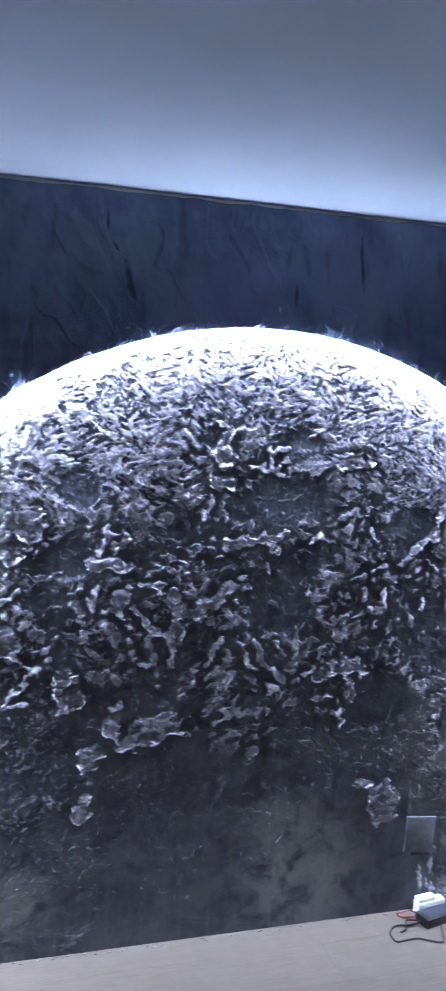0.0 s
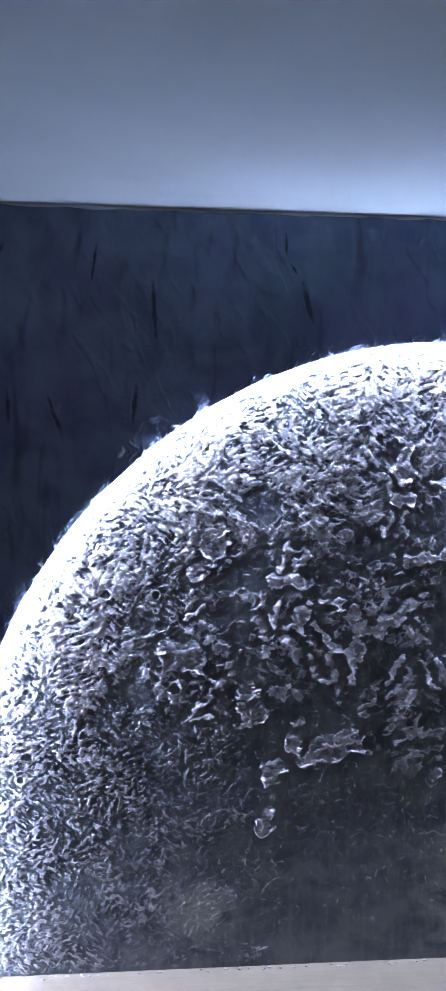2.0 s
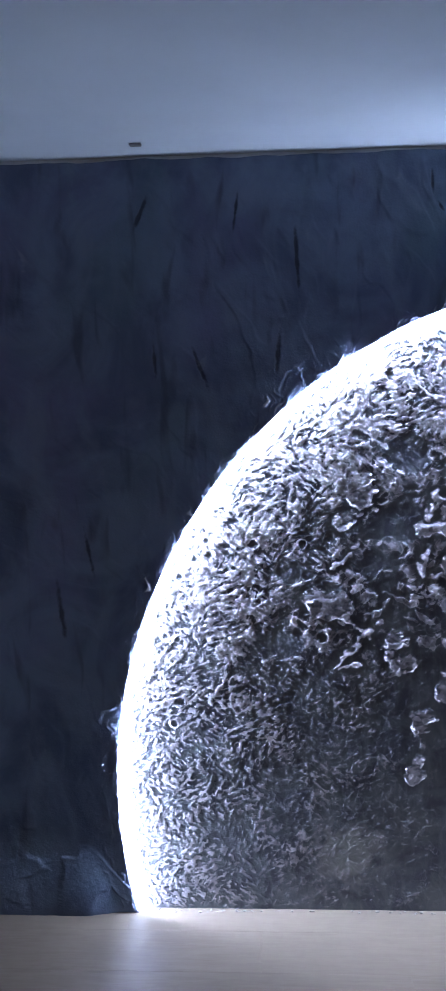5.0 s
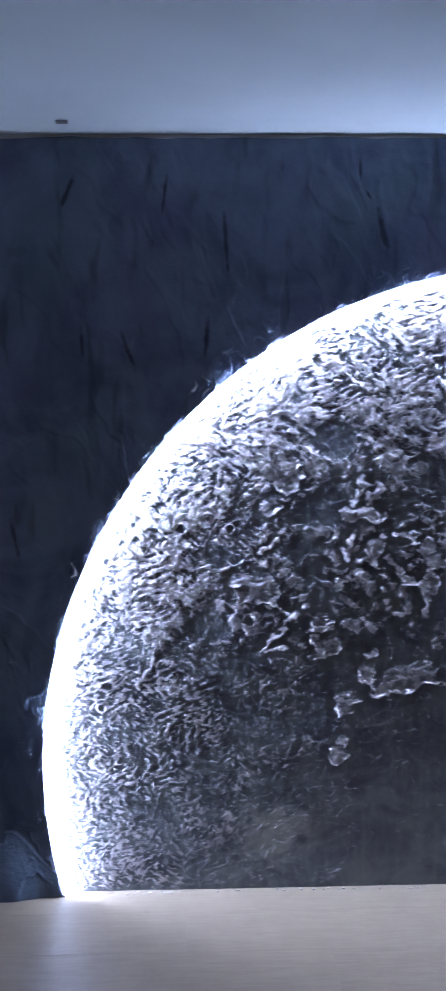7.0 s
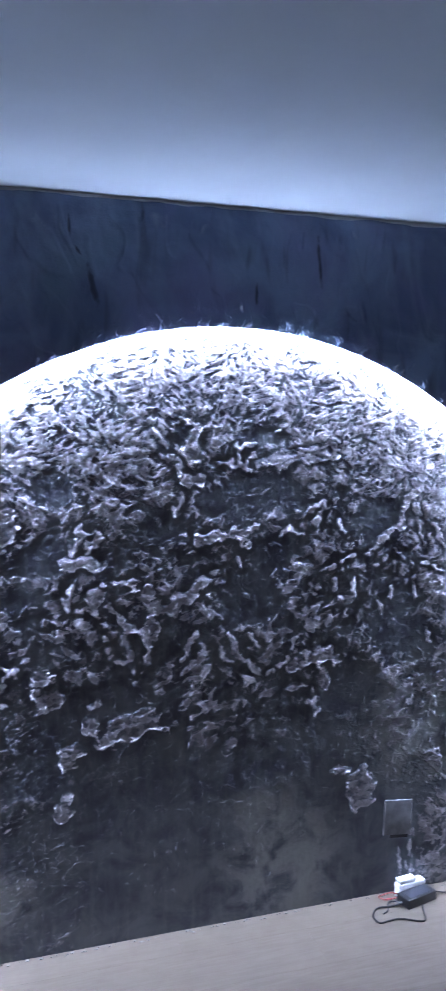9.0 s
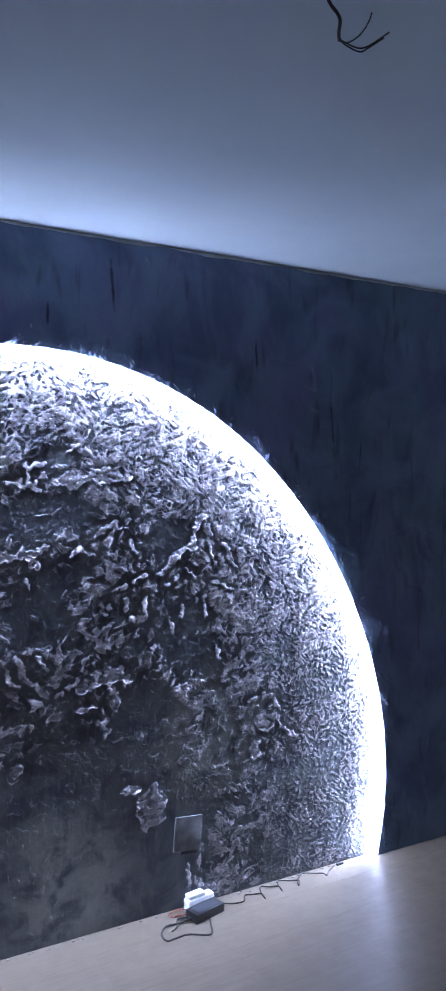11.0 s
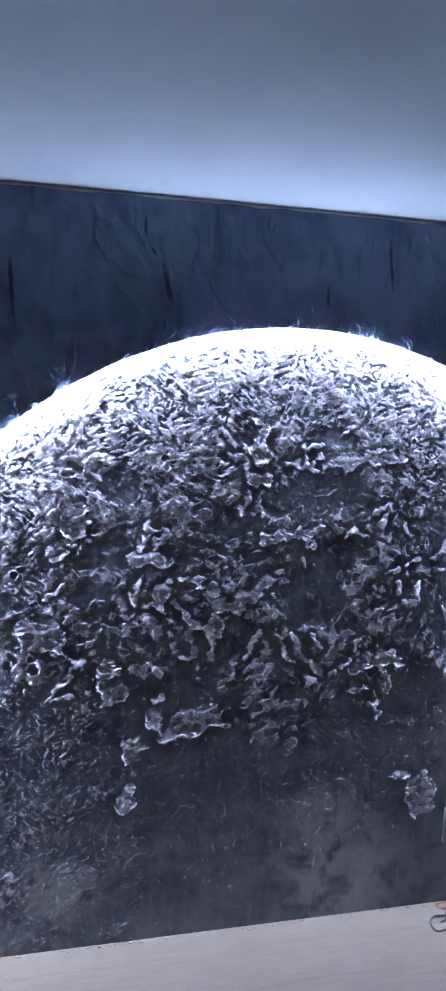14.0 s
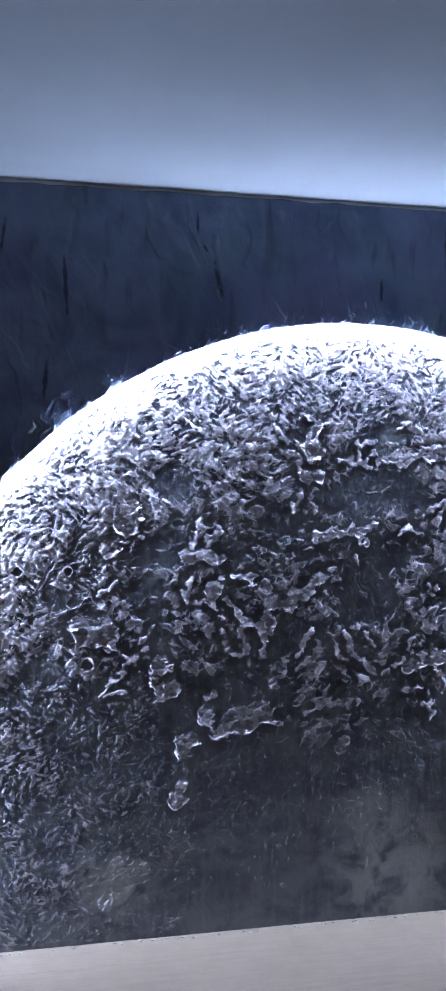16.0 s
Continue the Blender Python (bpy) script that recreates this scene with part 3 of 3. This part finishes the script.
def lump(name, x0, x1, z0, z1, shape, broad, thick, ragged):
    """A torn lump of plaster on the relief: shape gives 0 in its middle and 1 at its edge."""
    x, z = np.meshgrid(np.arange(x0, x1, 0.0020, dtype=np.float32), np.arange(z0, z1, 0.0020, dtype=np.float32))
    a, b, c = wobble(x, z)
    flat = name == "plaster_flake"
    fray = 0.55 if flat else 1.0
    q = shape(*torn_way(x, z, broad, fray)) / np.clip(0.95 + 0.9 * fray * grad_noise(x / 0.045, z / 0.045, 78), 0.5, 1.5) + ragged * (0.6 * a + 0.5 * b)
    q += ((0.007 if flat else 0.009) * grad_noise(x / 0.026, z / 0.022, 75) + 0.005 * grad_noise(x / 0.011, z / 0.010, 76)) / broad
    rim_at = 0.0045 / broad
    crest = np.exp(-((q - 1.0 + rim_at) / (0.6 * rim_at)) ** 2) * np.clip(0.40 + 2.4 * grad_noise(x / 0.033, z / 0.033, 77), 0.0, 1.3)
    slope_z, slope_x = np.gradient(q)
    crest *= 0.30 + 0.9 * step(0.5, -0.5, slope_z / (np.hypot(slope_x, slope_z) + 1e-6))     # the lip hangs at the lower edge
    fold = np.abs(grad_noise((x + 0.4 * z) / 0.040, z / 0.026, 71)) + 0.4 * np.abs(grad_noise(x / 0.015, z / 0.013, 73))
    if broad > 0.014:
        falling = step(-0.3, 0.6, slope_z / (np.hypot(slope_x, slope_z) + 1e-6))               # the upper edge was smoothed out by the blade
        body = step(1.05, 1.05 - np.minimum(0.8 * rim_at * (1 + 5 * falling), 0.8), q)
        h = body * thick * (0.40 + 0.8 * fold + 0.45 * torn(x, z * 1.2, 0.030, 79, 0.0, 0.12, 0.7)) + 0.0028 * crest
    else:
        body = np.clip(1.5 * (1.05 - q), 0, 1) ** 0.8 * np.clip(0.95 + 0.9 * b + 0.6 * c, 0.35, 1.4)
        h = body * thick * (0.8 + 0.7 * fold) * (0.25 + 0.75 * step(-0.30, -0.12, grad_noise(x / 0.034, z / 0.030, 80)))
    ground = relief_height(x, z)
    top = h + 0.35 * np.maximum(ground, 0)
    if flat:
        top = np.where(q < 1.0, np.maximum(top, ground + 0.0006), top)
    y = np.where((q > 1.06) | (top < ground + 0.0002), ground - 0.0012, top)
    edge = np.minimum.reduce([x - x0, x1 - x, z - z0, z1 - z])[:-1, :-1]
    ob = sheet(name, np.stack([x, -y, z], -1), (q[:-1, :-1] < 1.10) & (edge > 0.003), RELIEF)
    ob.parent = moon
    return ob


for one in LUMPS:
    lump(*one)

# ---- the proud panel round the arch ----
foot = math.asin(ARC_Z / ARC_R)
turns = np.linspace(-foot - 0.012, math.pi + foot + 0.012, 2200)
lengths = np.concatenate([[0.0], np.cumsum(np.geomspace(0.002, 0.020, 110))])
lengths /= lengths[-1]
tt, ss = np.meshgrid(turns, lengths)
inner = rim(tt)
cs, sn = np.cos(tt), np.sin(tt)
TOP_Z = 2.3895
with np.errstate(divide="ignore", invalid="ignore"):
    reach = np.minimum.reduce([np.where(cs > 1e-6, (RIGHT - ARC_X) / cs, 99), np.where(cs < -1e-6, (LEFT - ARC_X) / cs, 99),
                               np.where(sn > 1e-6, (TOP_Z - ARC_Z) / sn, 99), np.where(sn < -1e-6, (-0.004 - ARC_Z) / sn, 99)])
reach = np.maximum(reach, inner + 1e-4)
rho = inner + (reach - inner) * ss
px, pz = ARC_X + rho * cs, ARC_Z + rho * sn
out = rho - inner


def panel_height(x, z, out):
    """Height of the trowelled coat over the panel's face (m)."""
    sway = 0.06 * cloud_noise(x / 0.3, z / 0.5, 81, 2)
    drag = cloud_noise((x + sway + 0.25 * z) / 0.15, z / 0.28, 83, 4)
    h = 0.0060 * drag + 0.0026 * torn(x + sway + 0.25 * z, z * 0.55, 0.13, 85, 0.10, 0.06, 0.5)
    scoop = grad_noise((x + sway - 0.10 * z) / 0.060, z / 0.20, 87) + 0.15 * drag
    h -= 0.0080 * step(0.43, 0.55, scoop)                           # long scoops of the trowel's corner
    h *= step(2.392, 2.345, z)
    h += 0.020 * step(0.30, 0.02, z + 0.05 * drag) * step(-0.82, -0.98, x)    # the coat is thicker at the foot
    # filaments thrown up beside the light
    where = step(-0.10, 0.20, cloud_noise(x / 0.060, z / 0.13, 91, 2))
    reach_ = 0.05 + 0.11 * np.clip(0.5 + 1.2 * grad_noise(x / 0.06, z / 0.06, 92), 0, 1)
    bent = x + 0.030 * cloud_noise(x / 0.05, z / 0.05, 94, 2)
    threads = np.maximum(step(0.20, 0.50, grad_noise((bent + 0.10 * z) / 0.0110, z / 0.085, 89)), 0.8 * step(0.24, 0.52, grad_noise((bent - 0.30 * z) / 0.0100, z / 0.060, 93)))
    h += 0.0075 * threads * np.maximum(where * step(1.0, 0.25, out / reach_), 0.75 * step(0.040, 0.008, out))
    return h


face = -panel_height(px, pz, out)
face = face + 0.0035 * np.clip(1 - out / 0.006, 0, 1) ** 2                     # worn, rounded lip
ragged = -0.001 + 0.009 * cloud_noise(px / 0.16, 0 * px, 95, 3)
top_row = step(2.30, 2.39, pz)
pz = pz + ragged * top_row
LIP, CHANNEL = 0.005, 0.025                                        # the lip's thickness, the channel's depth behind it
hx, hz = px[:1] + CHANNEL * cs[:1], np.maximum(pz[:1] + CHANNEL * sn[:1], -0.004)
back_rows = np.concatenate([np.stack([hx, np.full_like(hx, 0.045), hz], -1), np.stack([hx, np.full_like(hx, LIP), hz], -1),
                            np.stack([px[:1], np.full_like(hx, LIP), pz[:1]], -1)])
panel_grid = np.concatenate([back_rows, np.stack([px, face, pz], -1)])
panel = sheet("wall_panel", panel_grid[::-1], np.ones((panel_grid.shape[0] - 1, panel_grid.shape[1] - 1), bool), PANEL)
panel.location = (0, PANEL_Y, 0)
tagged(panel, "navy trowelled plaster panel standing proud round an arched opening", "wall panel", kind="structure")

# ---- the light strip along the arch ----
strip = new("led_strip")
strip.location = (ARC_X, PANEL_Y, ARC_Z)
tagged(strip, "bright cool-white LED strip bent along the arch's edge", "light strip")


def arch_band(bm, inset, thick, front, back, steps=110, end=0.004):
    rows = []
    for a in np.linspace(-foot + end, math.pi + foot - end, steps):
        r = float(rim(a)) - inset
        rows.append([bm.verts.new(((r - k) * math.cos(a), y, (r - k) * math.sin(a))) for k, y in ((0, front), (0, back), (thick, back), (thick, front))])
    for r, s in zip(rows, rows[1:]):
        for k in range(4):
            bm.faces.new((r[k], s[k], s[(k + 1) % 4], r[(k + 1) % 4]))
    bm.faces.new(rows[0])
    bm.faces.new(rows[-1][::-1])
    bmesh.ops.recalc_face_normals(bm, faces=bm.faces)
    return bm


part("diffuser", arch_band(bmesh.new(), -0.0230, 0.003, 0.0056, 0.0170), LED, strip, "glowing white diffuser")
# extra ribbon, added to throw light on the ridges outside the arch
part("rim_glow_ribbon", arch_band(bmesh.new(), 0.0, 0.0010, -0.0022, 0.001), RIM_GLOW, strip, "added dim glowing ribbon that lights the panel's ridges")
part("channel", arch_band(bmesh.new(), -0.0244, 0.0012, 0.006, 0.024, 90), SILICONE, strip, "white silicone channel")

# ---- floor, ceiling and the other walls ----
thick = 0.16


def wall(name, size, centre, material, label):
    ob = part(name, box(bmesh.new(), size, (0, 0, 0)), material)
    ob.location = centre
    return tagged(ob, label, "wall", kind="structure")


mid_x, width = (LEFT + RIGHT) / 2, RIGHT - LEFT
mid_y, depth = (WALL_Y + BACK) / 2, WALL_Y - BACK
wall("wall_north", (width + 2 * thick, thick, CEIL + 0.2), (mid_x, WALL_Y + 0.03 + thick / 2, CEIL / 2), RAW_EDGE, "raw plastered wall behind the relief")
wall("wall_west", (thick, depth + 0.06, CEIL + 0.2), (LEFT - thick / 2, mid_y, CEIL / 2), WALL_PAINT, "plain pale painted wall")
wall("wall_east", (thick, depth + 0.06, CEIL + 0.2), (RIGHT + thick / 2, mid_y, CEIL / 2), WALL_PAINT, "plain pale painted wall")
# unseen wall; its opening is made up to let the fill lamp in
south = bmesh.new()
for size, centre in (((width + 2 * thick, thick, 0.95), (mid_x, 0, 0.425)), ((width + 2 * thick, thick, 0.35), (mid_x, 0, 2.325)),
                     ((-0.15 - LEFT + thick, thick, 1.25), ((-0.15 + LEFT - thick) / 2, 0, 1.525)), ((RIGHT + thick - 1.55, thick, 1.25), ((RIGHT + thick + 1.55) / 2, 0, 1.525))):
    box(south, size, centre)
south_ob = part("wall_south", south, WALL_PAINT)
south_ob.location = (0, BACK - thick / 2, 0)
tagged(south_ob, "plain pale painted wall with an added opening for the fill lamp", "wall", kind="structure")

# the ceiling sags a little
cx_, cy_ = np.meshgrid(np.linspace(LEFT - thick, RIGHT + thick, 160), np.linspace(BACK - thick, WALL_Y + 0.06, 150))
wave = 0.003 * cloud_noise(cx_ / 0.9, cy_ / 0.9, 101, 3)
under = np.stack([cx_, cy_, wave * step(2.35, 1.9, cy_)], -1)
ceiling = sheet("ceiling", under[::-1], np.ones((149, 159), bool), CEILING_PAINT)
ceiling.location = (0, 0, CEIL)
lid = ceiling.modifiers.new("thickness", "SOLIDIFY")
lid.thickness, lid.offset = 0.14, -1.0
tagged(ceiling, "smooth white painted ceiling", "ceiling", kind="structure")

# raw filler strip between the panel's ragged top and the ceiling
joint = part("trim", box(bmesh.new(), (width, 0.03, 0.03), (0, 0, 0), 0.002), RAW_EDGE)
joint.location = (mid_x, PANEL_Y + 0.0045 + 0.015, CEIL - 0.0145)
tagged(joint, "raw grey filler joint under the ceiling", "trim", kind="structure")

base_bm = box(bmesh.new(), (width + 2 * thick, depth + 0.4, 0.10), (0, 0, 0))
floor = part("floor", base_bm, DARK_GREY)
floor.location = (mid_x, mid_y, -0.062)
tagged(floor, "pale oak laminate floor laid along the wall", "floor", kind="structure")


# ---- small things ----
def cover_plate():
    thing = new("socket_cover")
    thing.location = (1.306, WALL_Y - 0.004, 0.281)
    thing.rotation_euler = (radians(-2.5), radians(5), 0)
    bm = box(bmesh.new(), (0.112, 0.006, 0.126), (0, -0.008, 0), 0.0022, 3)
    smooth(part("plate", bm, GREY_PLATE, thing))
    # dark slab peeping out below, in place of the plate's shadow
    part("plate_shade", box(bmesh.new(), (0.074, 0.006, 0.070), (0.014, 0.0005, -0.043), 0.003), DARK_GREY, thing, "dark slab standing in for the shade below the plate")
    return tagged(thing, "grey plaster-smeared blank socket cover hanging slightly askew on the relief", "socket cover")


cover_plate()


def power_adapter():
    thing = new("power_adapter")
    thing.location = (1.345, 2.318, 0.0)
    thing.rotation_euler = (0, 0, radians(14))
    smooth(part("case", box(bmesh.new(), (0.135, 0.062, 0.034), (0, 0, 0.017), 0.004, 3), BLACK_PLASTIC, thing))
    part("label_sticker", box(bmesh.new(), (0.100, 0.044, 0.0006), (0, 0, 0.0344), 0.0002, 1), LABEL_GREY, thing, "silver printed label")
    for dx, side in ((0.072, 0), (-0.072, 1)):
        smooth(part("strain_relief", tube(bmesh.new(), [(dx - 0.006, 0, 0.015), (dx, 0, 0.015), (dx + (0.012 if dx > 0 else -0.012), 0, 0.014)], 0.0042), BLACK_RUBBER, thing))
    return tagged(thing, "black power adapter brick with a silver label lying on the floor", "power adapter")


power_adapter()


def white_plug():
    thing = new("junction_box")
    thing.location = (1.345, 2.366, 0.0)
    thing.rotation_euler = (0, 0, radians(8))
    smooth(part("body", box(bmesh.new(), (0.115, 0.036, 0.052), (0, 0, 0.026), 0.008, 4), WHITE_PLASTIC, thing))
    smooth(part("cap", box(bmesh.new(), (0.070, 0.032, 0.016), (-0.018, 0, 0.059), 0.005, 3), WHITE_PLASTIC, thing))
    part("seam", box(bmesh.new(), (0.116, 0.037, 0.0012), (0, 0, 0.038), 0.0003, 1), SILICONE, thing)
    return tagged(thing, "white plastic junction box standing against the relief", "junction box")


white_plug()


def cable(name, points, radius, material, label):
    ob = smooth(part(name, tube(bmesh.new(), points, radius), material))
    return tagged(ob, label, "cable")


cable("supply_cable", [(1.276, 2.300, 0.012), (1.235, 2.305, 0.006), (1.185, 2.312, 0.004), (1.150, 2.275, 0.004), (1.150, 2.232, 0.004), (1.185, 2.232, 0.004),
                       (1.230, 2.230, 0.005), (1.290, 2.198, 0.004), (1.312, 2.205, 0.004), (1.330, 2.245, 0.004), (1.345, 2.280, 0.004)], 0.0034, BLACK_RUBBER, "black supply cable looped on the floor")
cable("second_cable", [(1.272, 2.306, 0.016), (1.240, 2.330, 0.006), (1.215, 2.290, 0.004), (1.190, 2.275, 0.004)], 0.0028, BLACK_RUBBER, "short black cable end on the floor")
cable("output_cable", [(1.425, 2.338, 0.012), (1.470, 2.330, 0.004), (1.512, 2.324, 0.004), (1.535, 2.352, 0.007), (1.568, 2.345, 0.006), (1.600, 2.334, 0.005), (1.594, 2.302, 0.004),
                       (1.602, 2.340, 0.004), (1.620, 2.376, 0.008), (1.655, 2.362, 0.006), (1.688, 2.350, 0.005), (1.682, 2.318, 0.004), (1.690, 2.355, 0.004), (1.704, 2.380, 0.008),
                       (1.745, 2.364, 0.006), (1.782, 2.349, 0.005), (1.762, 2.322, 0.004), (1.785, 2.360, 0.004), (1.825, 2.384, 0.007), (1.865, 2.366, 0.006), (1.900, 2.350, 0.005),
                       (1.905, 2.332, 0.004), (1.935, 2.355, 0.004), (1.985, 2.382, 0.005)], 0.0026, BLACK_RUBBER, "thin black zigzag cable running along the skirting line")
cable("red_wire", [(1.285, 2.345, 0.020), (1.262, 2.352, 0.026), (1.240, 2.362, 0.018), (1.222, 2.372, 0.006), (1.240, 2.350, 0.004), (1.262, 2.340, 0.010)], 0.0022, RED_RUBBER, "red wire curled beside the adapter")
cable("red_wire", [(1.290, 2.340, 0.014), (1.268, 2.338, 0.012), (1.246, 2.345, 0.010), (1.232, 2.352, 0.004)], 0.0022, RED_RUBBER, "red wire curled beside the adapter")
plug = part("cable_connector", box(bmesh.new(), (0.034, 0.010, 0.008), (0, 0, 0.004), 0.002, 2), BLACK_PLASTIC)
plug.location, plug.rotation_euler = (2.010, 2.382, 0.0), (0, 0, radians(4))
tagged(plug, "small black cable connector lying by the relief", "connector")


def ceiling_pigtail():
    thing = new("ceiling_wire")
    thing.location = (0.742, 0.860, CEIL)
    hang = [(-0.004, -0.004, 0.004), (0.008, 0.010, -0.008), (0.021, 0.018, -0.015), (0.036, 0.019, -0.025), (0.046, 0.025, -0.032), (0.059, 0.045, -0.038), (0.072, 0.060, -0.040)]
    smooth(part("sheath", tube(bmesh.new(), hang, 0.0030), BLACK_RUBBER, thing, "black outer sheath"))
    for line in ([(0.071, 0.058, -0.040), (0.087, 0.062, -0.043), (0.119, 0.064, -0.045), (0.130, 0.052, -0.040), (0.144, 0.030, -0.030)],
                 [(0.071, 0.058, -0.040), (0.088, 0.057, -0.043), (0.114, 0.058, -0.043), (0.129, 0.047, -0.038), (0.146, 0.018, -0.025)],
                 [(0.071, 0.057, -0.040), (0.085, 0.056, -0.042), (0.098, 0.047, -0.035), (0.104, 0.034, -0.025), (0.106, 0.024, -0.015), (0.102, 0.012, -0.008)]):
        smooth(part("core_wire", tube(bmesh.new(), line, 0.0013), BLACK_RUBBER, thing))
    return tagged(thing, "bare black lamp wires hanging from the ceiling", "ceiling wire")


ceiling_pigtail()
clip = smooth(part("ceiling_clip", box(bmesh.new(), (0.034, 0.020, 0.007), (0, 0, -0.0025), 0.003, 2), plain("grey_metal_clip", (0.16, 0.17, 0.20), 0.5)))
clip.location = (-0.710, 2.262, CEIL)
tagged(clip, "small dark grey clip on the ceiling near the wall", "ceiling clip")

# crumbs of plaster along the foot of the relief
crumbs = bmesh.new()
for _ in range(150):
    s = random.uniform(0.0012, 0.0045)
    made = bmesh.ops.create_icosphere(crumbs, subdivisions=1, radius=s)["verts"]
    spot = Vector((random.uniform(-0.75, 2.1), WALL_Y - 0.008 - abs(random.gauss(0, 0.008)), s * 0.3))
    bmesh.ops.transform(crumbs, matrix=Matrix.Translation(spot) @ Matrix.Diagonal((random.uniform(0.7, 2.2), random.uniform(0.6, 1.2), random.uniform(0.5, 0.9), 1)), verts=made)
tagged(part("plaster_crumbs", crumbs, CRUMB), "pale plaster crumbs along the foot of the relief", "crumbs", kind="stuff")

# ---- floor planks ----
PLANK_W, PLANK_L = 0.190, 1.285
plank_bm = box(bmesh.new(), (PLANK_L - 0.0001, PLANK_W - 0.0001, 0.012), (0, 0, -0.006), 0.00015, 1)
plank_data = bpy.data.meshes.new("plank")
plank_bm.to_mesh(plank_data)
plank_bm.free()
plank_data.materials.append(OAK)
row = 0
y = 2.375
while y > BACK - PLANK_W:
    x = LEFT + (-0.383 - LEFT) % PLANK_L - PLANK_L / 2 + (row % 3) * 0.43 - 0.43 - PLANK_L
    while x < RIGHT + PLANK_L / 2:
        if x > LEFT - PLANK_L / 2:
            board = new("plank", plank_data)
            board.parent = floor
            board.location = Vector((x, y, 0.0)) - floor.location
        x += PLANK_L
    y -= PLANK_W
    row += 1
